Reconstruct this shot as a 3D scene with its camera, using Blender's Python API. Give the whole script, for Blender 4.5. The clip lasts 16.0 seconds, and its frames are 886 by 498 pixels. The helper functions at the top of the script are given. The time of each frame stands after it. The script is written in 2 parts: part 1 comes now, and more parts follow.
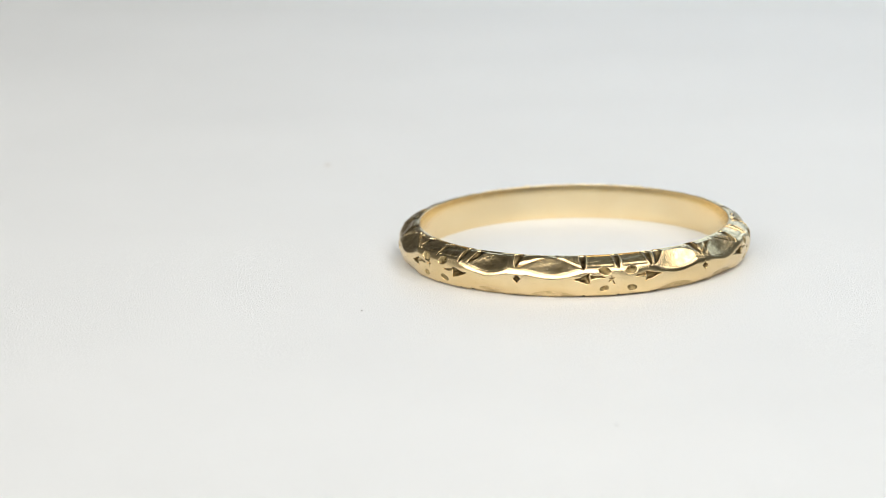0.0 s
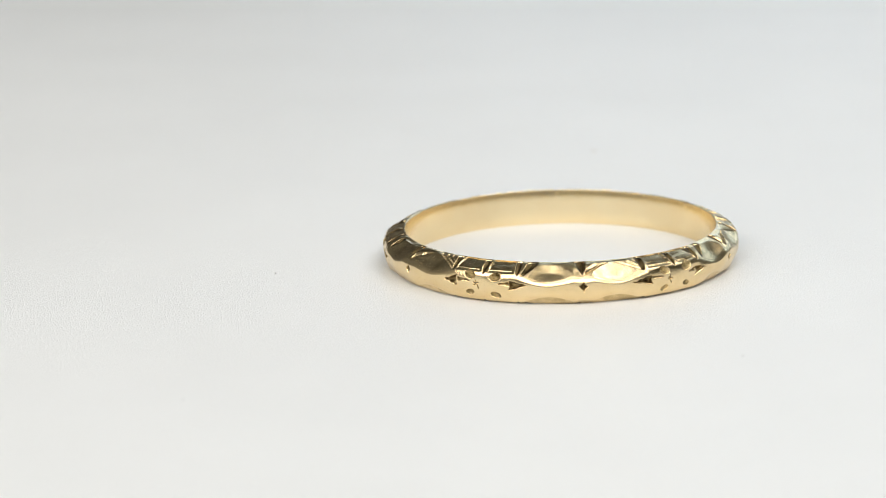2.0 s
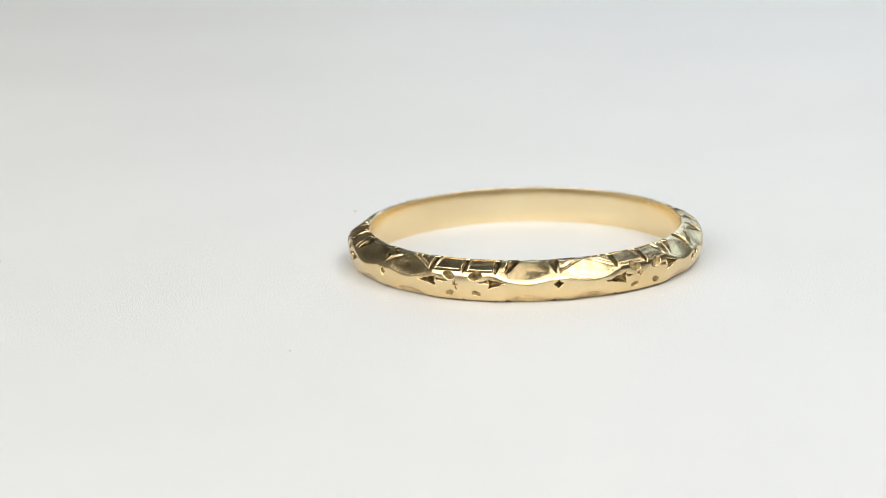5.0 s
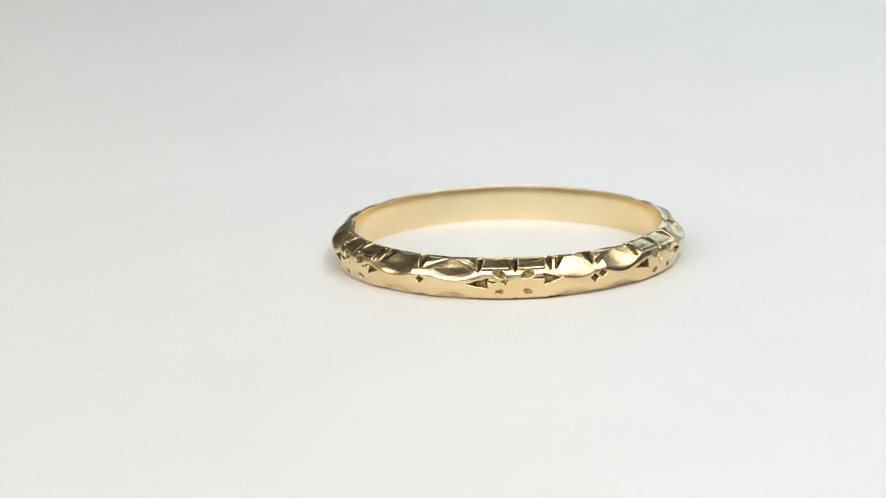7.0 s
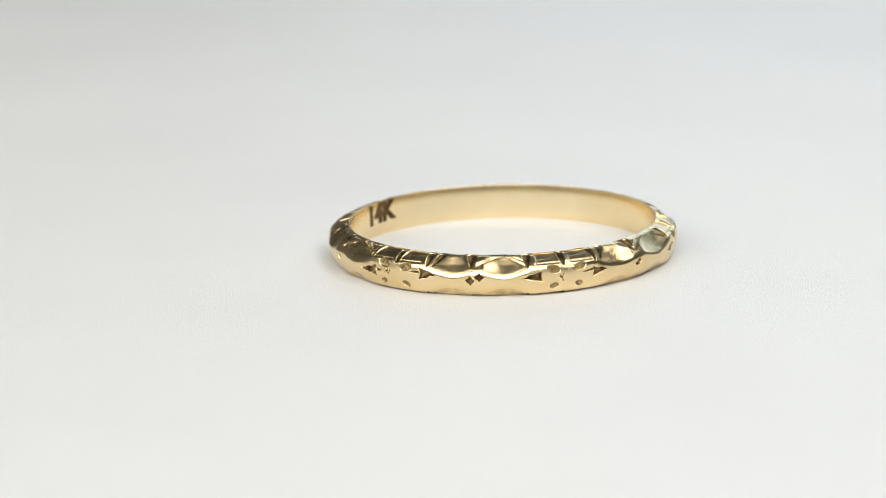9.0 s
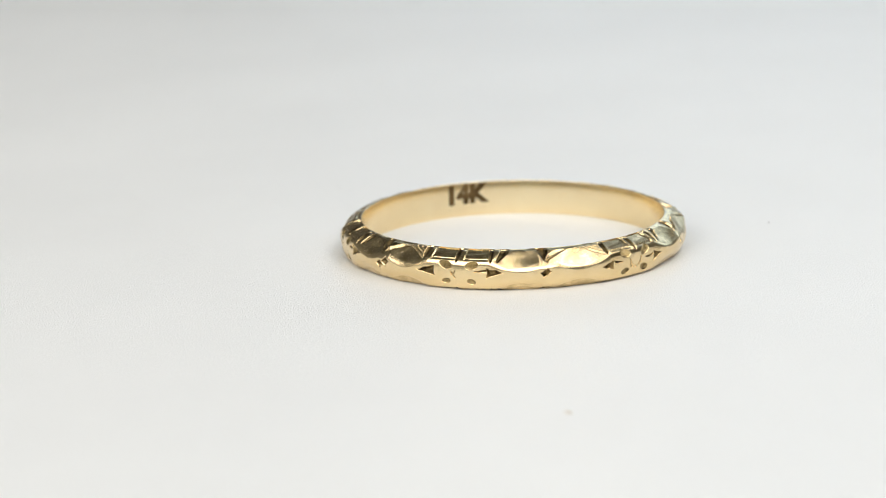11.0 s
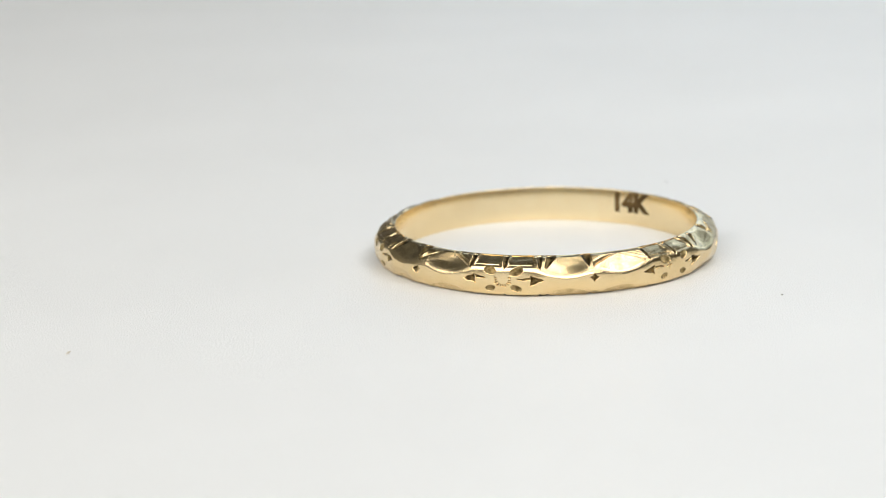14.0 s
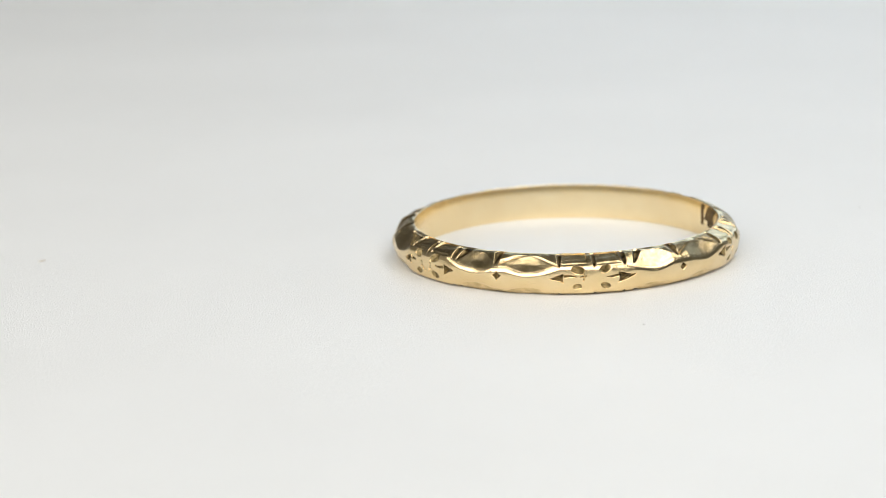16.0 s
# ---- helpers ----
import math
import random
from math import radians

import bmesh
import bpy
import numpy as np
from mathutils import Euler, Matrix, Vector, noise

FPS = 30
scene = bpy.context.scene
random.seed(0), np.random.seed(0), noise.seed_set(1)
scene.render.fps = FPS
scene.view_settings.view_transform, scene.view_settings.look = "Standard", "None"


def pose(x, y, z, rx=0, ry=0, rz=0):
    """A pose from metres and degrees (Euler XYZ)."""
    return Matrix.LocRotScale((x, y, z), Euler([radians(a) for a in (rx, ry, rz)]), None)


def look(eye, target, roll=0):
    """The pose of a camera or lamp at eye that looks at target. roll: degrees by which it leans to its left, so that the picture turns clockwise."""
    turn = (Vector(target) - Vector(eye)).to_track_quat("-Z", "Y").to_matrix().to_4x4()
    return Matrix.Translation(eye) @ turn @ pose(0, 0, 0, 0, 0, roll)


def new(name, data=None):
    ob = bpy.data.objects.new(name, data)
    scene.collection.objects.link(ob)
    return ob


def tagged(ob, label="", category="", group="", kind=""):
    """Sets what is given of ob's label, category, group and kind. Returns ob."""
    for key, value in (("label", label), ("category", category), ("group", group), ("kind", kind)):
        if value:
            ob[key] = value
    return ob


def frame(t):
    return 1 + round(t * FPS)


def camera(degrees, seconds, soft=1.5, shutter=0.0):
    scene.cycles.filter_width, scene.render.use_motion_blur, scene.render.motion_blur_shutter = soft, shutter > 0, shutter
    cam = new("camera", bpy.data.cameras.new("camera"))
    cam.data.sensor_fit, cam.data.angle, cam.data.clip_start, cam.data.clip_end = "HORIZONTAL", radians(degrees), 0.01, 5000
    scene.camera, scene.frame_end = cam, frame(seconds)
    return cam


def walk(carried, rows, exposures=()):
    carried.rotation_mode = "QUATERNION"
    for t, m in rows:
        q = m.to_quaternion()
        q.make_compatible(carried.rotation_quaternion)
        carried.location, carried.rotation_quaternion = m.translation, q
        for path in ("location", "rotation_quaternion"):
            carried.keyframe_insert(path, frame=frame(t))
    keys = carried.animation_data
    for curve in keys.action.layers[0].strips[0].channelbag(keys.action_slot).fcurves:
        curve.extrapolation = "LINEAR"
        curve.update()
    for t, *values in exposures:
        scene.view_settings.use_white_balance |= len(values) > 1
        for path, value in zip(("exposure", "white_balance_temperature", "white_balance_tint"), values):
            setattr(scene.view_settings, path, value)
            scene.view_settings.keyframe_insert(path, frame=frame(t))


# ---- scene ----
MM = 0.001

# The camera stands before the turntable; its stand shakes a little, which nods the view.
cam = camera(23.44, 16.0, soft=0.75)
EYE = (-5.37 * MM, -116.18 * MM, 29.34 * MM)
PITCH, ROLL = -13.943, -1.64
NOD = [
    (0.0, -0.098), (0.5, -0.045), (1.0, -0.021), (1.5, -0.048), (2.0, -0.069), (2.5, -0.084), (3.0, -0.103),
    (3.5, -0.116), (4.0, -0.094), (4.2, -0.129), (6.3, -0.183), (6.5, -0.173), (7.0, -0.133), (7.5, -0.114),
    (8.0, -0.036), (8.5, 0.055), (9.0, -0.054), (9.2, -0.012), (11.3, -0.066), (11.5, -0.082), (12.0, 0.046),
    (12.5, 0.165), (13.0, 0.248), (13.5, 0.268), (14.0, 0.208), (14.5, 0.261), (15.0, 0.216), (15.5, 0.11),
    (16.0, 0.088),
]
walk(cam, [(t, pose(*EYE, 90 + PITCH + nod) @ pose(0, 0, 0, 0, 0, ROLL)) for t, nod in NOD])
cam.data.dof.use_dof = True
cam.data.dof.focus_distance = 111.5 * MM
cam.data.dof.aperture_fstop = 60.0

# The turntable goes round once in nineteen seconds, clockwise from above.
TURN = [
    (0.0, 0.0), (0.5, -9.44), (1.0, -18.88), (1.5, -28.31), (2.0, -37.74), (2.5, -47.17), (3.0, -56.6), (3.5, -66.03),
    (4.0, -75.45), (4.7, -88.65), (5.4, -101.84), (6.0, -113.15), (6.5, -122.57), (7.0, -132.0), (7.5, -141.43), (8.0, -150.86),
    (8.5, -160.29), (9.0, -169.73), (9.6, -181.06), (10.2, -192.39), (10.8, -203.73), (11.5, -216.97), (12.0, -226.43), (12.5, -235.89),
    (13.0, -245.37), (13.5, -254.85), (14.0, -264.33), (14.5, -273.83), (15.0, -283.33), (15.5, -292.84), (16.0, -302.36),
]

# ---- light ----
world = bpy.data.worlds.new("room_air")
world.use_nodes = True
world.node_tree.nodes["Background"].inputs[0].default_value = (0.75, 0.85, 1.0, 1)
world.node_tree.nodes["Background"].inputs[1].default_value = 0.0
scene.world = world


def softbox(name, eye, target, size_x, size_y, watts, colour):
    lamp = bpy.data.lights.new(name, "AREA")
    lamp.shape, lamp.size, lamp.size_y = "RECTANGLE", size_x, size_y
    lamp.energy, lamp.color = watts, colour
    ob = new(name, lamp)
    ob.matrix_world = look(eye, target)
    return ob


softbox("key_light", (0.25, -0.02, 0.46), (0.0, 0.0, 0), 0.36, 0.32, 1.1, (1.0, 0.983, 0.945))
softbox("front_light", (-0.13, -0.36, 0.35), (-0.01, 0.0, 0), 1.10, 0.40, 4.35, (1.0, 0.983, 0.945))
# An unseen bluish lamp added behind, for the cool tint and rim reflections.
softbox("cool_back_light", (0.66, 1.2, 0.50), (0.56, 0, 0.30), 1.5, 0.6, 4.0, (0.64, 0.82, 1.0))
scene.view_settings.exposure = 0.075


# ---- materials ----
def material(name):
    m = bpy.data.materials.new(name)
    m.use_nodes = True
    return m, m.node_tree.nodes, m.node_tree.links, m.node_tree.nodes["Principled BSDF"]


def noise_node(nodes, links, scale, detail=4.0, rough=0.55):
    coord = nodes.new("ShaderNodeTexCoord")
    tex = nodes.new("ShaderNodeTexNoise")
    tex.inputs["Scale"].default_value, tex.inputs["Detail"].default_value, tex.inputs["Roughness"].default_value = scale, detail, rough
    links.new(coord.outputs["Object"], tex.inputs["Vector"])
    return tex


def mix_colours(nodes, links, tex, low, high, a, b):
    ramp = nodes.new("ShaderNodeValToRGB")
    ramp.color_ramp.elements[0].position, ramp.color_ramp.elements[1].position = low, high
    ramp.color_ramp.elements[0].color, ramp.color_ramp.elements[1].color = (*a, 1), (*b, 1)
    links.new(tex.outputs["Fac"], ramp.inputs["Fac"])
    return ramp


def add_bump(nodes, links, bsdf, heights, strength, distance):
    normal = None
    for tex, k in heights:
        bump = nodes.new("ShaderNodeBump")
        bump.inputs["Strength"].default_value, bump.inputs["Distance"].default_value = strength * k, distance
        links.new(tex.outputs["Fac"], bump.inputs["Height"])
        if normal:
            links.new(normal, bump.inputs["Normal"])
        normal = bump.outputs["Normal"]
    links.new(normal, bsdf.inputs["Normal"])


def range_node(nodes, links, tex, a, b):
    r = nodes.new("ShaderNodeMapRange")
    r.inputs["From Min"].default_value, r.inputs["From Max"].default_value = 0.3, 0.7
    r.inputs["To Min"].default_value, r.inputs["To Max"].default_value = a, b
    links.new(tex.outputs["Fac"], r.inputs["Value"])
    return r


def gold(name, a, b, rough_a, rough_b, strength, patch=700):
    m, nodes, links, bsdf = material(name)
    bsdf.inputs["Metallic"].default_value = 1.0
    wear = noise_node(nodes, links, patch, 5)
    grain = noise_node(nodes, links, 14000, 3)
    links.new(mix_colours(nodes, links, wear, 0.35, 0.65, a, b).outputs["Color"], bsdf.inputs["Base Color"])
    links.new(range_node(nodes, links, grain, rough_a, rough_b).outputs["Result"], bsdf.inputs["Roughness"])
    add_bump(nodes, links, bsdf, [(wear, 0.6), (grain, 1.0)], strength, 0.00002)
    return m


GOLD = gold("polished_gold", (0.83, 0.64, 0.35), (0.88, 0.70, 0.415), 0.13, 0.25, 0.4)
# The same gold painted paler, to offset light bouncing round inside the ring.
INNER_GOLD = gold("bounce_paled_gold", (0.86, 0.705, 0.44), (0.89, 0.75, 0.485), 0.14, 0.25, 0.25)
CUT_GOLD = gold("graver_cut_gold", (0.58, 0.44, 0.23), (0.88, 0.69, 0.395), 0.16, 0.30, 0.3, 1800)
# The dark that the notches reflect is put into this gold's colour.
NOTCH_SHADE = gold("notch_shade_gold", (0.042, 0.03, 0.014), (0.26, 0.185, 0.085), 0.28, 0.5, 1.0, 3200)
# Colours of the engraved marks: tarnish, and the dark their recesses reflect.
MARK = gold("darkened_gold", (0.085, 0.06, 0.028), (0.42, 0.31, 0.15), 0.25, 0.45, 1.0, 3200)
PETAL = gold("brown_gold", (0.15, 0.11, 0.05), (0.54, 0.41, 0.20), 0.2, 0.4, 1.0, 3200)
STAMP = gold("blackened_gold", (0.05, 0.034, 0.015), (0.20, 0.13, 0.06), 0.45, 0.6, 0.5)


def matt(name, a, b, scale, rough, bump_scale=0.0, strength=0.2, distance=0.00005):
    m, nodes, links, bsdf = material(name)
    tex = noise_node(nodes, links, scale, 6)
    links.new(mix_colours(nodes, links, tex, 0.3, 0.7, a, b).outputs["Color"], bsdf.inputs["Base Color"])
    bsdf.inputs["Roughness"].default_value = rough
    if bump_scale:
        add_bump(nodes, links, bsdf, [(noise_node(nodes, links, bump_scale, 3), 1.0)], strength, distance)
    return m


PAPER = matt("white_satin_plastic", (0.80, 0.803, 0.795), (0.84, 0.843, 0.835), 40, 0.42, 9000, 0.8, 0.00009)
BASE_GREY = matt("grey_plastic", (0.30, 0.30, 0.31), (0.36, 0.36, 0.37), 60, 0.45, 900)
BENCH = matt("grey_laminate", (0.42, 0.42, 0.42), (0.48, 0.48, 0.48), 12, 0.4, 300)
PLASTER = matt("beige_grey_plaster", (0.36, 0.335, 0.295), (0.42, 0.395, 0.35), 4, 0.9, 120)
CEILING = matt("warm_grey_plaster", (0.30, 0.285, 0.255), (0.35, 0.335, 0.305), 4, 0.9, 120)
LINT = matt("tan_lint", (0.60, 0.54, 0.45), (0.70, 0.65, 0.56), 3000, 0.9)
GRIT = matt("dark_grit", (0.16, 0.14, 0.13), (0.28, 0.25, 0.22), 4000, 0.8)


# ---- mesh helpers ----
def mesh_object(name, data, mats, parent=None, label=""):
    ob = new(name, data)
    for m in mats:
        data.materials.append(m)
    if parent:
        ob.parent = parent
    if label:
        ob["label"] = label
    return ob


def part(name, bm, mat, parent, label=""):
    data = bpy.data.meshes.new(name)
    bm.to_mesh(data)
    bm.free()
    return mesh_object(name, data, [mat], parent, label)


def box(name, x0, y0, z0, x1, y1, z1, mat):
    bm = bmesh.new()
    bmesh.ops.create_cube(bm, size=1.0)
    for v in bm.verts:
        v.co = ((x0 + x1) / 2 + v.co.x * (x1 - x0), (y0 + y1) / 2 + v.co.y * (y1 - y0), (z0 + z1) / 2 + v.co.z * (z1 - z0))
    return part(name, bm, mat, None)


def turned(profile, steps):
    """A bmesh turned about z from (radius, height) pairs."""
    bm = bmesh.new()
    rings = []
    for r, z in profile:
        rings.append([bm.verts.new((r * math.cos(2 * math.pi * k / steps), r * math.sin(2 * math.pi * k / steps), z)) for k in range(steps)])
    for a, b in zip(rings, rings[1:]):
        for k in range(steps):
            f = bm.faces.new((a[k], a[(k + 1) % steps], b[(k + 1) % steps], b[k]))
            f.smooth = True
    bm.faces.new(rings[-1])
    bm.faces.new(rings[0][::-1])
    bmesh.ops.recalc_face_normals(bm, faces=bm.faces)
    return bm


# ---- the unseen room ----
tagged(box("ground", -0.75, -0.80, -0.075, 1.5, 1.3, -0.045, BENCH), "plain grey laminate bench top under the turntable", "bench top", kind="structure")
# Walls and ceiling are out of view, added for what the gold reflects.
tagged(box("wall_north", -0.75, 1.3, -0.075, 1.5, 1.36, 0.95, PLASTER), "unseen plain beige-grey plaster wall added behind, for the ring to reflect", "wall", kind="structure")
tagged(box("wall_south", -0.75, -0.86, -0.075, 1.5, -0.80, 0.95, PLASTER), "unseen plain beige-grey plaster wall added in front, for the ring to reflect", "wall", kind="structure")
tagged(box("wall_east", 1.5, -0.80, -0.075, 1.56, 1.3, 0.95, PLASTER), "unseen plain beige-grey plaster wall added at the side, for the ring to reflect", "wall", kind="structure")
tagged(box("wall_west", -0.81, -0.80, -0.075, -0.75, 1.3, 0.95, PLASTER), "unseen plain beige-grey plaster wall added at the side, for the ring to reflect", "wall", kind="structure")
tagged(box("ceiling", -0.81, -0.86, 0.95, 1.56, 1.36, 1.01, CEILING), "unseen plain warm grey plaster ceiling added overhead, for the ring to reflect", "ceiling", kind="structure")


# ---- the turntable ----
def turntable():
    thing = tagged(new("turntable"), "wide white satin turntable slowly turning on a grey base", "turntable")
    thing.location = (0, 0, -45 * MM)
    base = turned([(148 * MM, 0), (152 * MM, 2 * MM), (152 * MM, 26 * MM), (148 * MM, 30 * MM), (30 * MM, 30 * MM), (30 * MM, 33 * MM)], 96)
    part("base", base, BASE_GREY, thing, "round grey plastic turntable base")
    plate = turned([(247 * MM, 33 * MM), (250 * MM, 34 * MM), (251 * MM, 36 * MM), (251 * MM, 43 * MM), (250.4 * MM, 44.4 * MM), (249 * MM, 45 * MM)], 160)
    return thing, part("platter", plate, PAPER, thing, "round white satin platter, finely grained")


# ---- the ring ----
R_OUT, R_IN, HALF, LIP = 9.75, 8.5, 1.0, 0.04
RING_AT = (1.921, -0.676)
FLOWERS = (216.8, 280.0, 342.2, 41.9, 98.1, 157.8)
DIAMONDS = (248.5, 311.4, 12.0, 69.2, 125.6, 186.7)
DEG = R_OUT * math.pi / 180


def nearest(phi, centres):
    """Degrees from the nearest centre, and its number."""
    d = (phi[:, None] - np.array(centres)[None] + 180) % 360 - 180
    k = np.abs(d).argmin(1)
    return d[np.arange(len(phi)), k], k


def soft_min(a, b, k):
    h = np.clip(0.5 + 0.5 * (b - a) / k, 0, 1)
    return b + (a - b) * h - k * h * (1 - h)


def waves(phi, z, count, low, high, seed):
    """A smooth uneven field over the band, about -1 to 1."""
    rng = np.random.RandomState(seed)
    out = np.zeros((len(phi), z.shape[-1]))
    p = np.radians(phi)[:, None]
    for _ in range(count):
        out += np.sin(rng.randint(low, high) * p + rng.uniform(-1, 1) * high / 9.7 * z + rng.uniform(0, 6.28))
    return out / math.sqrt(count)


# The notches over each flower, in degrees from its middle, and the height of each leaf pair, as the graver left them.
NOTCHES = ((-10.2, 1.0, 10.9, 15.6), (-10.8, 0.1, 11.0, 14.2), (-11.3, 0.0, 10.5, 14.7), (-10.8, 0.4, 11.6, 14.6), (-12.4, -0.8, 10.2, 13.5), (-11.0, 0.3, 11.6, 14.6))
LEAVES = ((-8.9, -13.5, 0.01, 8.8, 14.7, -0.05), (-9.0, -14.2, 0.08, 8.9, 14.6, 0.04), (-9.0, -15.8, 0.07, 8.5, 13.8, 0.05),
          (-8.0, -15.3, -0.03, 9.5, 15.3, 0.13), (-8.3, -14.8, 0.06, 9.2, 14.5, 0.03), (-9.2, -13.4, 0.0, 8.8, 13.3, -0.06))


def ramp(x, a, b):
    t = np.clip((x - a) / (b - a), 0, 1)
    return t * t * (3 - 2 * t)


def scoop_places():
    """The twelve scoops: the flower's number, degrees from its middle, half width in degrees, strength."""
    rng = np.random.RandomState(21)
    places = []
    for k, f in enumerate(FLOWERS):
        near = np.sort([abs((d - f + 180) % 360 - 180) for d in DIAMONDS])[:2].mean()
        for side in (-1, 1):
            places.append((k, side * (0.5 * (10.8 + near) + rng.uniform(-0.5, 0.5)), 0.5 * (near - 10.8) + 0.6, rng.uniform(0.92, 1.08)))
    return places


SCOOPS = scoop_places()


def ridge_line(phi, high, dip):
    """Height of the wavy ridge between crown and bevel: down at the scoops, up at flowers and diamonds."""
    bump = np.zeros(len(phi))
    for k, at, half, strong in SCOOPS:
        du = ((phi - FLOWERS[k] - at + 180) % 360 - 180) / half
        bump = np.maximum(bump, strong * np.where(np.abs(du) < 1, 0.5 + 0.5 * np.cos(math.pi * du), 0) ** 0.7)
    ud, kd = nearest(phi, DIAMONDS)
    return high - dip * np.maximum(bump, 0.52 * np.exp(-(ud / 5.0) ** 2))


def bowls(phi, zc, seed):
    """The hollows scraped into the bevel under round arches, with the scraper's fine scratches."""
    rng = np.random.RandomState(seed)
    hollow = np.zeros((len(phi), zc.shape[-1]))
    for k, at, half, strong in SCOOPS:
        z0, tall, deep = rng.uniform(0.50, 0.56), rng.uniform(0.47, 0.53), rng.uniform(0.11, 0.15)
        off = (phi - FLOWERS[k] - at + 180) % 360 - 180
        here = np.nonzero(np.abs(off) < half)[0]
        u = off[here][:, None]
        over = np.clip(zc - z0, 0, 2) / tall
        cut = deep * np.clip(1 - np.abs(u / half) ** 1.7 - over ** 2, 0, 1) * ramp(zc, z0 - 0.40, z0 + 0.12)
        marks = np.zeros_like(cut)
        for _ in range(46):
            px, pz, lean = rng.uniform(-half, half) * 0.9 * DEG, rng.uniform(0.30, 0.95), radians(rng.choice((35, 75, 140)) + rng.uniform(-22, 22))
            along = (u * DEG - px) * math.cos(lean) + (zc - pz) * math.sin(lean)
            across = -(u * DEG - px) * math.sin(lean) + (zc - pz) * math.cos(lean) + 0.25 * along ** 2
            marks += rng.uniform(-1.0, 1.0) * np.exp(-(across / rng.uniform(0.014, 0.034)) ** 2 - (along / rng.uniform(0.12, 0.35)) ** 2)
        hollow[here] = np.maximum(hollow[here], cut + 0.0032 * marks * ramp(cut, 0.0, 0.03))
    return hollow


def bevel_cuts(phi, zc, seed):
    """How far the graver has cut into one bevel: valleys over the diamonds, slanted steps, notches and tabs over the flowers."""
    rng = np.random.RandomState(seed)
    ud, kd = nearest(phi, DIAMONDS)
    uf, kf = nearest(phi, FLOWERS)
    slant = np.zeros((len(phi), zc.shape[-1]))
    notch = np.zeros_like(slant)
    up = np.clip((zc - 0.52) / 0.40, 0.001, 1.2)
    for k in range(6):
        # the valley over the diamond: a steep wall, a dark wedge and a bright crescent
        here = np.where(kd == k, ud, 99)[:, None]
        valley = rng.uniform(0.0, 1.0)
        t = np.clip((here - valley + 6.4) / 6.4, 0, 1)
        edge = 1.0 - rng.uniform(0.40, 0.46) * t
        wall = np.where((here > valley - 6.4) & (here < valley) & (zc > edge), 0.012 + 0.50 * (zc - edge), 0)
        wide = rng.uniform(8.0, 10.0)
        t = np.clip((here - valley) / wide, 0, 1)
        edge = 0.54 + 0.46 * t ** 0.75
        crescent = np.where((here >= valley) & (here < valley + wide) & (zc > edge), np.clip(np.minimum(0.17, 0.03 + 0.75 * (1 - edge)) - 0.72 * (zc - edge), 0.015, 0.2), 0)
        slant += np.maximum(wall, crescent)
        at, fat = valley - rng.uniform(0.9, 1.7), rng.uniform(1.5, 2.0)
        notch = np.maximum(notch, rng.uniform(0.17, 0.23) * np.clip(1.3 - np.abs(here - at) / (fat * up) * 1.3, 0, 1) * np.clip(up * 1.4, 0, 1))
        # two slanted steps that run down to the first notch before each flower
        here = np.where(kf == k, uf, 99)[:, None]
        start, end = rng.uniform(-20.5, -19.0), NOTCHES[k][0] - 0.3
        t = (here - start) / (end - start)
        steps = np.zeros_like(slant)
        for shift in (0.0, 0.14, 0.27):
            edge = 1.0 - rng.uniform(0.40, 0.46) * np.clip(t, 0, 1) + shift
            steps = np.maximum(steps, np.where((t > 0) & (t < 1) & (zc > edge), np.clip(0.085 - 0.62 * (zc - edge), 0.0, 1), 0))
        slant += steps
        for n, at in enumerate(NOTCHES[k]):
            wide, deep, lean = rng.uniform(0.9, 1.25), rng.uniform(0.17, 0.23), rng.uniform(-0.8, 0.8)
            if n == 3:
                wide, deep, lean = rng.uniform(1.4, 1.9), rng.uniform(0.14, 0.19), rng.uniform(4.0, 6.0)
            d = np.abs(here - at - lean * (zc - 0.8))
            notch = np.maximum(notch, deep * np.clip(1 - (d / (wide * (0.3 + 0.7 * up))) ** 2, 0, 1) * np.clip(up * 1.6, 0, 1))
    tab = (ramp(np.abs(uf - 0.2), 1.2, 1.8) * (1 - ramp(np.abs(uf), 9.2, 9.8)))[:, None]
    line = 0.055 * np.exp(-((zc - 0.86 - 0.008 * uf[:, None]) / 0.030) ** 2) * tab
    step = (np.clip(0.10 - 0.6 * (zc - 0.67), 0, 0.10) * ramp(zc, 0.63, 0.67) + 1.3 * np.clip(zc - 0.74, 0, 1)) * tab
    return slant, notch, line + step


def ellipse(x, y, rx, ry):
    return np.sqrt((x / rx) ** 2 + (y / ry) ** 2)


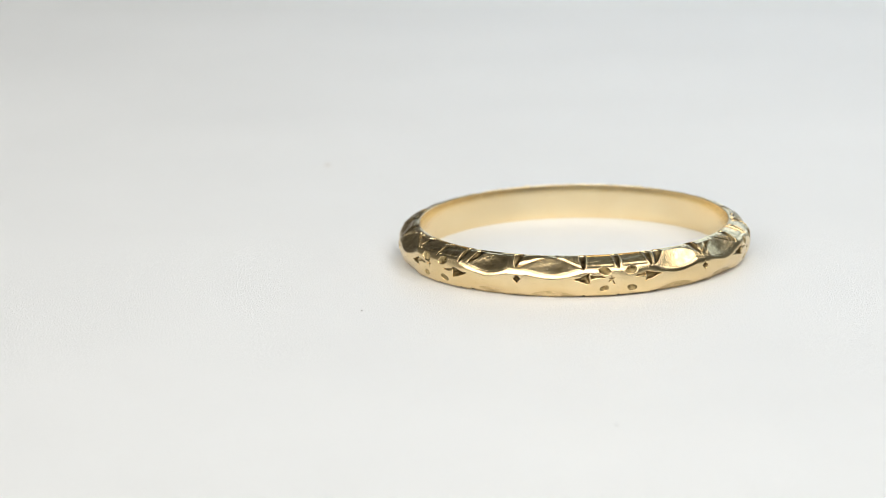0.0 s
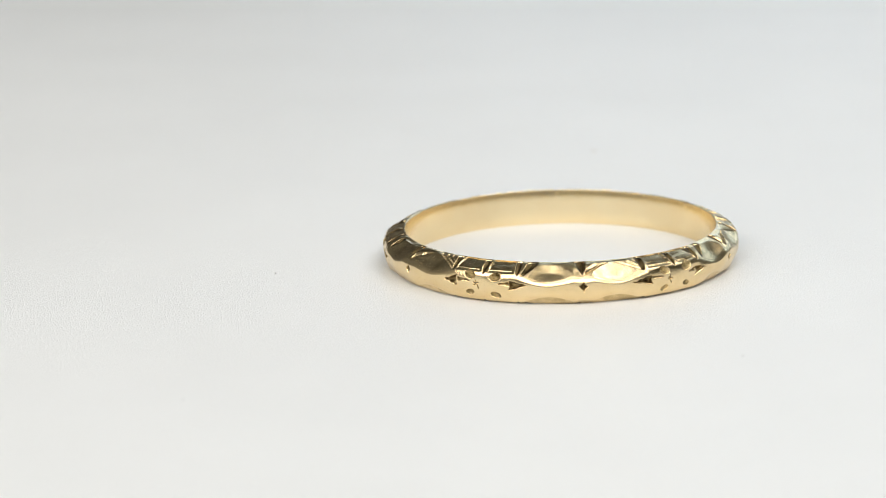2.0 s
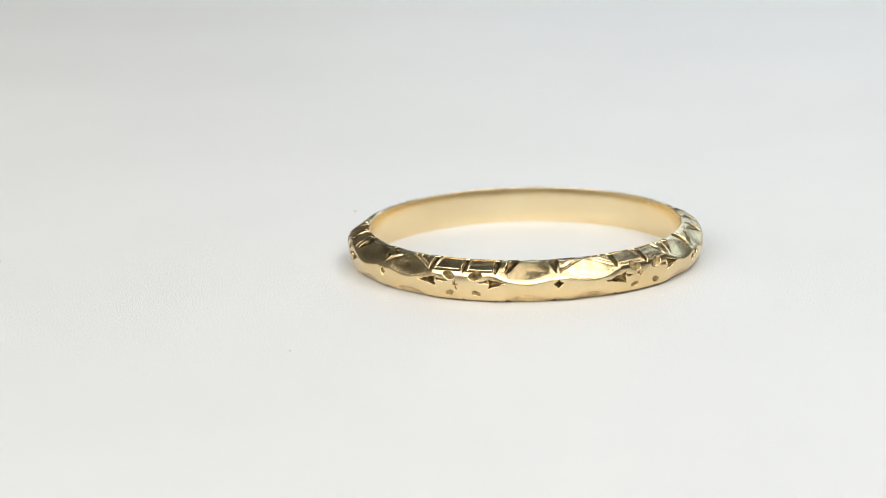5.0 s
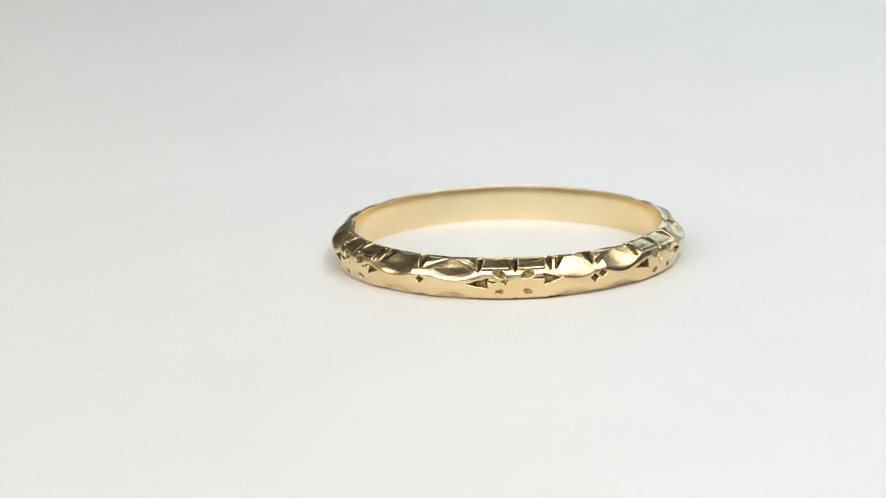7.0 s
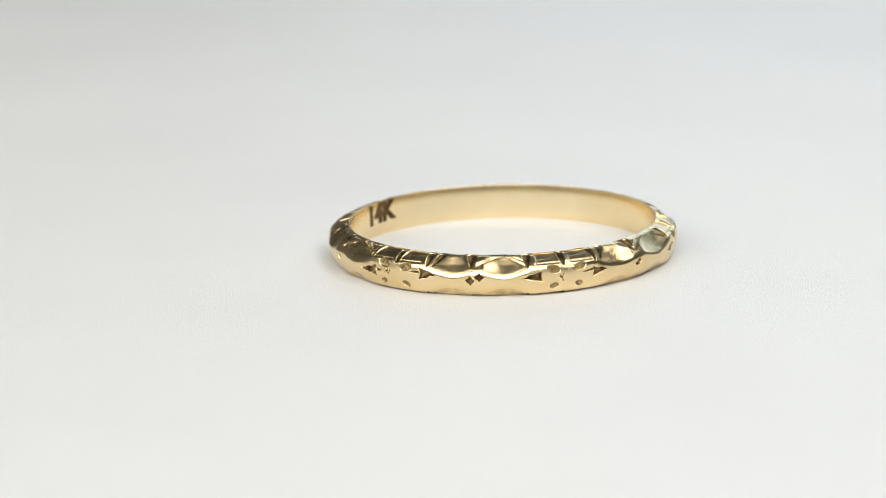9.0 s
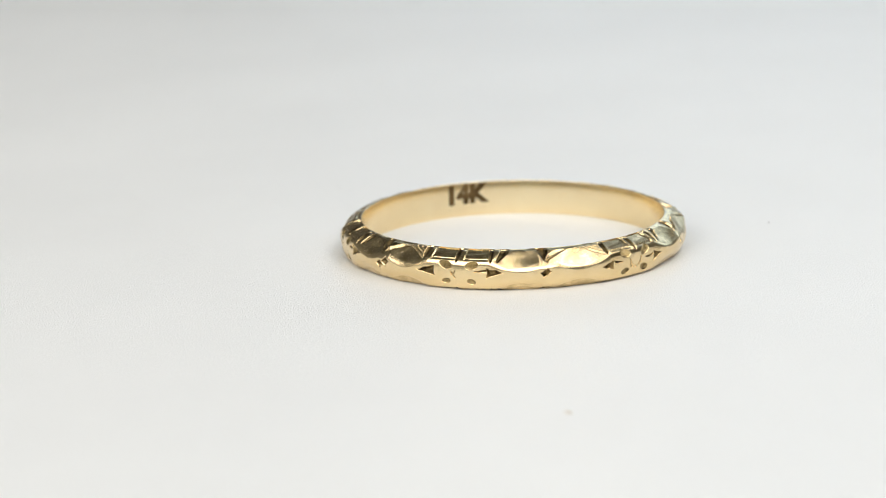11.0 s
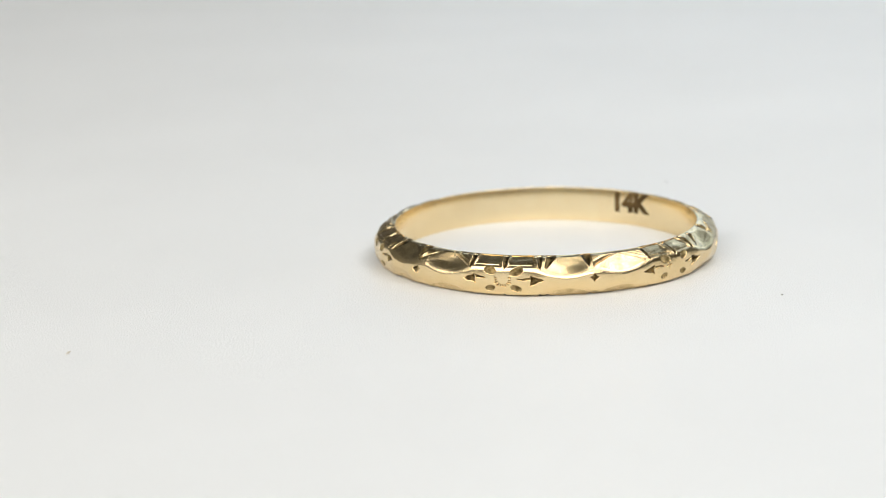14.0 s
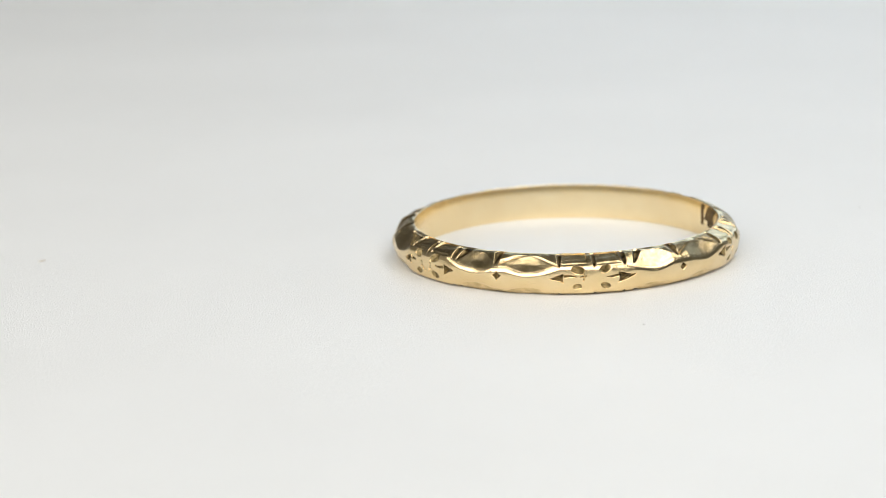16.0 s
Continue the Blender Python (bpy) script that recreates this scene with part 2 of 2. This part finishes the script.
def engraving(phi, zc):
    """Depth of the punched and engraved marks on the crown, and the number of the mark at each place (0: none)."""
    rng = np.random.RandomState(11)
    depth = np.zeros((len(phi), zc.shape[-1]))
    mark = np.zeros(depth.shape, dtype=int)
    names = [""]
    uf, kf = nearest(phi, FLOWERS)
    ud, kd = nearest(phi, DIAMONDS)

    # the hand that held the graver: every outline wavers a little
    sway_x, sway_z = 0.020 * waves(phi, zc, 12, 40, 200, 31), 0.020 * waves(phi, zc, 12, 40, 200, 32)
    zc = zc + sway_z

    def stamp(cut, name):
        names.append(name)
        mark[cut > 0.012] = len(names) - 1
        np.maximum(depth, cut, out=depth)

    for k in range(6):
        x = np.where(kf == k, uf * DEG, 99)[:, None] + sway_x
        for sx, sz in ((-1, 1), (1, 1), (-1, -1), (1, -1)):
            cx, cz = sx * rng.uniform(0.70, 0.77), (0.44 if sz > 0 else -0.50) + rng.uniform(-0.03, 0.03)
            big = (1.0 if sz > 0 else 0.68) * rng.uniform(0.93, 1.08)
            if sz < 0 and k in (0, 1, 5):
                big *= 1.3 if sx > 0 or k == 5 else 1.05
            tilt = sx * sz * rng.uniform(0.05, 0.25)
            px, pz = x - 0.7 * sway_x - cx, zc - 0.7 * sway_z - cz - tilt * (x - cx)
            q = ellipse(px, pz, 0.37 * big, 0.225 * big)
            rough = 1 + 0.25 * np.sin(px * 70 + 2 * k) * np.sin(zc * 63)
            stamp((0.15 if sz > 0 else 0.085) * np.clip(1 - q ** 2.6, 0, 1) * rough, "petal")
            depth -= 0.030 * np.exp(-((q - 1.14) / 0.11) ** 2)
        row = LEAVES[k]
        for side, base, tip, cz in ((-1, -row[0] * DEG, -row[1] * DEG, row[2]), (1, row[3] * DEG, row[4] * DEG, row[5])):
            tall = rng.uniform(0.24, 0.30)
            t = (side * x - base) / (tip - base)
            w = tall * (1 - t)
            skew = zc - cz - 0.05 * side * t
            inside = np.minimum(w - np.abs(skew), (t + 0.07 * np.abs(skew) / tall) * (tip - base))
            stamp(np.clip(np.where(t < 1, inside, 0) * 1.5, 0, 0.20), "leaf")
            # a shallow graver stroke from the leaf towards the flower
            if rng.uniform() < 0.9:
                s0, s1, fat = rng.uniform(0.72, 1.0), base - 0.06, rng.uniform(0.05, 0.11)
                t = (side * x - s0) / (s1 - s0)
                d = np.abs(zc - cz - 0.06 - 0.04 * t)
                rough = 1 + 0.3 * np.sin(x * 75)
                stamp(np.where((t > 0) & (t < 1), np.clip(0.085 * rough * (1 - d / (0.03 + fat * t)), 0, 1), 0), "stroke")
        # the flower's heart: a rayed boss on one flower, small scratches on the others
        if k == 5:
            q = ellipse(x, zc - 0.04, 0.30, 0.28)
            depth -= 0.04 * np.clip(1 - q ** 2, 0, 1)
            rays = [(a, 0.31, 0.31 + rng.uniform(0.12, 0.2)) for a in range(170, 371, 20)]
            hx, hz = 0.0, 0.04
        else:
            turn = rng.uniform(-20, 20)
            rays = [(a + turn + rng.uniform(-14, 14), 0.02, rng.uniform(0.12, 0.25)) for a in (105, 150, 195, 35, 290)]
            hx, hz = rng.uniform(-1.6, -2.6) * DEG, rng.uniform(-0.1, 0.04)
        cut = np.zeros_like(depth)
        for a, r0, r1 in rays:
            ax, az = math.cos(radians(a)), math.sin(radians(a))
            along, across = (x - hx) * ax + (zc - hz) * az, np.abs(-(x - hx) * az + (zc - hz) * ax)
            cut = np.maximum(cut, np.where((along > r0) & (along < r1), np.clip(0.09 * (1 - across / (0.022 + 0.12 * (along - r0))), 0, 1), 0))
        stamp(cut, "heart")
        # the small diamond between the scoops, single or split in two
        x = np.where(kd == k, ud * DEG, 99)[:, None] + sway_x
        size = rng.uniform(0.27, 0.33)
        cut = np.zeros_like(depth)
        for off in ((-0.22, 0.22) if k == 3 else (-0.08, 0.08) if k == 4 else (0.0,)):
            small = 1.0 if k == 3 else 0.8 if k == 4 else 1.0
            q = (np.abs(x - off) ** 0.72 + np.abs(zc - off * 0.4 - 0.1 * np.abs(x - off)) ** 0.72) ** (1 / 0.72)
            cut = np.maximum(cut, np.clip((size * small - q) * 1.0, 0, 0.2))
        stamp(cut, "diamond")
    return depth, mark, names


def gold_ring():
    steps, rows = 3600, 114
    phi = np.arange(steps) * 360.0 / steps
    zc = np.linspace(-0.965, 1.0, rows)[None]
    uneven = waves(phi, zc, 8, 5, 40, 3)
    grain = waves(phi, zc, 16, 250, 800, 4)
    crown = R_OUT - 0.26 * (zc - 0.06) ** 2 + 0.022 * uneven
    r = crown
    lowest, falls = [], []
    graven = np.zeros((steps, rows))
    for sign, seed, high, dip in ((1, 21, 0.51, 0.43), (-1, 22, 0.82, 0.40)):
        line = ridge_line(phi, high, dip)
        slant, notch, tabs = bevel_cuts(phi, zc if sign > 0 else -zc - 0.24, seed)
        zr = line[:, None]
        w = sign * zc - zr
        rise = np.clip(w, 0, 2)
        start = R_OUT - 0.26 * (sign * zr - 0.06) ** 2
        bevel = start - 0.42 * w - np.clip(start - (8.93 if sign > 0 else 9.22) - 0.42 * (1 - zr), 0, 2) * (rise / (1 - zr)) ** 2 + 0.02 * uneven
        roll = np.clip(w + 0.10, 0, 0.25) ** 2
        r = soft_min(r - 1.3 * roll, bevel - 0.013, 0.016)
        near = np.exp(-((w + 0.01) / 0.035) ** 2)
        share = 1.0 if sign > 0 else 0.28
        r = r - near * 0.004 * grain - share * (slant + notch + tabs + bowls(phi, sign * zc, seed))
        lowest.append(share * notch)
        falls.append(share * (notch + 0.4 * slant))
        graven = np.maximum(graven, (sign * zc - zr > 0.14) * 1.0)
    depth, mark, names = engraving(phi, zc)
    chatter = waves(phi, zc, 14, 60, 260, 9)
    r = r - depth + 0.0016 * grain - graven * 0.004 * np.clip(np.abs(chatter) - 0.3, 0, 1.2)
    outer_r, outer_z = r, np.repeat(zc, steps, 0)
    # the lands above and below the bevels, and the plain inner wall
    def land(edge_r, edge_z, cut, sign):
        rs, zs = [], []
        for t in np.linspace(0, 1, 12)[1:]:
            rs.append(edge_r + (R_IN + 0.042 + LIP - edge_r) * t)
            zs.append(sign * (edge_z + 0.050 * math.sin(t * math.pi / 2) - 0.75 * cut * (1 - t)) + (0.024 * uneven[:, -1] + 0.002 * chatter[:, -1]) * math.sin(t * math.pi))
        return np.array(rs).T, np.array(zs).T
    top_r, top_z = land(outer_r[:, -1], 0.997, falls[0][:, -1], 1)
    low_r, low_z = land(outer_r[:, 0], 0.962, falls[1][:, 0], -1)
    low_z = np.maximum(low_z, -1.0)
    turn = np.linspace(0, math.pi / 2, 11)[1:]
    lip_r = R_IN + 0.042 + LIP * (1 - np.sin(turn))
    wall_z = np.linspace(1.05 - LIP, LIP - 1.0, 24)[1:-1]
    wall = np.r_[1.05 - LIP + LIP * np.cos(turn), wall_z, LIP - 1.0 - LIP * np.cos(turn[::-1])]
    wall_r = np.r_[lip_r, R_IN + 0.05 * wall_z ** 4, lip_r[::-1]]
    radius = np.hstack([outer_r, top_r, np.repeat(wall_r[None], steps, 0), low_r[:, ::-1]])
    height = np.hstack([outer_z, top_z, np.repeat(wall[None], steps, 0), low_z[:, ::-1]])
    loop = radius.shape[1]
    a = np.radians(phi)[:, None]
    co = np.stack([radius * np.cos(a), radius * np.sin(a), height + HALF], -1) * MM
    across = np.roll(co, -1, 1) - np.roll(co, 1, 1)
    along = np.roll(co, -1, 0) - np.roll(co, 1, 0)
    normal = np.cross(along, across)
    normal /= np.linalg.norm(normal, axis=-1, keepdims=True)
    i, j = np.meshgrid(np.arange(steps), np.arange(loop), indexing="ij")
    i2, j2 = (i + 1) % steps, (j + 1) % loop
    quads = np.stack([i * loop + j, i2 * loop + j, i2 * loop + j2, i * loop + j2], -1).reshape(-1, 4)
    label = np.zeros((steps, loop), int)
    label[:, :rows] = mark
    label = label.ravel()[quads]
    face_mark = np.where((label == label[:, :1]).all(1), label[:, 0], 0)
    # Faces deep in a notch get the gold with the shade painted in.
    notch_depth = np.zeros((steps, loop))
    notch_depth[:, :rows] = np.maximum(lowest[0], lowest[1])
    in_notch = notch_depth.ravel()[quads].min(1) > 0.015
    cut = np.zeros((steps, loop))
    cut[:, :rows] = graven
    inside = np.zeros((steps, loop))
    inside[:, rows + 11:rows + 11 + len(wall)] = 1.0
    slots = np.where(in_notch, 1, np.where(cut.ravel()[quads].min(1) > 0.5, 2, np.where((inside.ravel()[quads] > 0.5).all(1), 3, 0)))
    co, normal = co.reshape(-1, 3), normal.reshape(-1, 3)

    ring = tagged(new("gold_ring"), "engraved yellow gold wedding band lying on white turntable", "ring")

    def piece(name, faces, mats, slots=None, text=""):
        used, back = np.unique(quads[faces], return_inverse=True)
        back = back.reshape(-1, 4)
        data = bpy.data.meshes.new(name)
        data.vertices.add(len(used))
        data.vertices.foreach_set("co", co[used].astype(np.float32).ravel())
        data.loops.add(back.size)
        data.loops.foreach_set("vertex_index", back.astype(np.int32).ravel())
        data.polygons.add(len(back))
        data.polygons.foreach_set("loop_start", np.arange(0, back.size, 4, dtype=np.int32))
        ob = mesh_object(name, data, mats, ring, text)
        if slots is not None:
            data.polygons.foreach_set("material_index", slots.astype(np.int32))
        data.update(calc_edges=True)
        data.shade_smooth()
        data.normals_split_custom_set_from_vertices(normal[used].tolist())
        return ob

    kinds = {"petal": "tarnished punched oval petal, recess shade painted in", "leaf": "tarnished cut pointed leaf, recess shade painted in", "stroke": "tarnished graver stroke, recess shade painted in",
             "heart": "tarnished scratched flower heart, recess shade painted in", "diamond": "tarnished small cut diamond, recess shade painted in"}
    for k, name in enumerate(names):
        faces = face_mark == k
        if k == 0:
            piece("band", faces, [GOLD, NOTCH_SHADE, CUT_GOLD, INNER_GOLD], slots[faces], "polished yellow gold band with scooped bevels")
        elif faces.any():
            piece(name, faces, [PETAL if name == "petal" else MARK], None, kinds[name])
    hallmark(ring)
    return ring


def hallmark(ring):
    """The carat stamp on the inner wall, bent to it."""
    text = bpy.data.curves.new("hallmark", "FONT")
    text.body, text.size, text.align_x, text.align_y = "14K", 1.48, "CENTER", "CENTER"
    text.extrude, text.offset = 0.008, 0.09
    flat = new("hallmark_flat", text)
    bpy.context.view_layer.update()
    data = bpy.data.meshes.new_from_object(flat.evaluated_get(bpy.context.evaluated_depsgraph_get()))
    bpy.data.objects.remove(flat)
    for v in data.vertices:
        a = radians(314.9) - 1.03 * v.co.x / R_IN
        r = R_IN - 0.004 - v.co.z
        v.co = (r * math.cos(a) * MM, r * math.sin(a) * MM, (1.30 + v.co.y + 0.03 * v.co.x) * MM)
    data.name = "hallmark"
    data.materials.clear()
    return mesh_object("hallmark", data, [STAMP], ring, "blackened stamped 14K hallmark")


# ---- dust ----
def speck(name, size_x, size_y, size_z, mat, label, category, seed):
    """A crumpled crumb or a short twisted fibre."""
    rng = random.Random(seed)
    bm = bmesh.new()
    bmesh.ops.create_icosphere(bm, subdivisions=2, radius=0.5)
    for v in bm.verts:
        k = 1 + rng.uniform(-0.25, 0.25)
        v.co = (v.co.x * size_x * k * MM, (v.co.y * size_y * k + 0.3 * size_y * math.sin(v.co.x * 5)) * MM, (v.co.z * k + 0.5) * size_z * MM)
    for f in bm.faces:
        f.smooth = True
    return tagged(part(name, bm, mat, None), label, category, "dust on the turntable")


turntable_thing, platter = turntable()
ring = gold_ring()
SPECKS = [
    (speck("lint", 0.50, 0.14, 0.07, LINT, "tan lint fibre lying on the white turntable", "lint", 1), -13.0, 25.3, 150),
    (speck("grit", 0.10, 0.07, 0.05, GRIT, "tiny dark grit lying on white turntable", "grit", 2), -9.6, -11.4, 20),
    (speck("grit", 0.07, 0.06, 0.04, GRIT, "tiny dark grit far from the ring", "grit", 3), 1.8, -30.4, 70),
    (speck("grit", 0.07, 0.06, 0.04, GRIT, "tiny dark grit beside the ring", "grit", 4), 19.5, -11.4, 0),
]


def motions():
    def carried(x, y, z, rz):
        rows = []
        for t, turn in TURN:
            rows.append((t, pose(0, 0, 0, 0, 0, turn) @ pose(x * MM, y * MM, z * MM, 0, 0, rz)))
        return rows

    walk(platter, carried(0, 0, 0, 0))
    walk(ring, carried(*RING_AT, 0, 0))
    for ob, x, y, rz in SPECKS:
        walk(ob, carried(x, y, 0, rz))


motions()
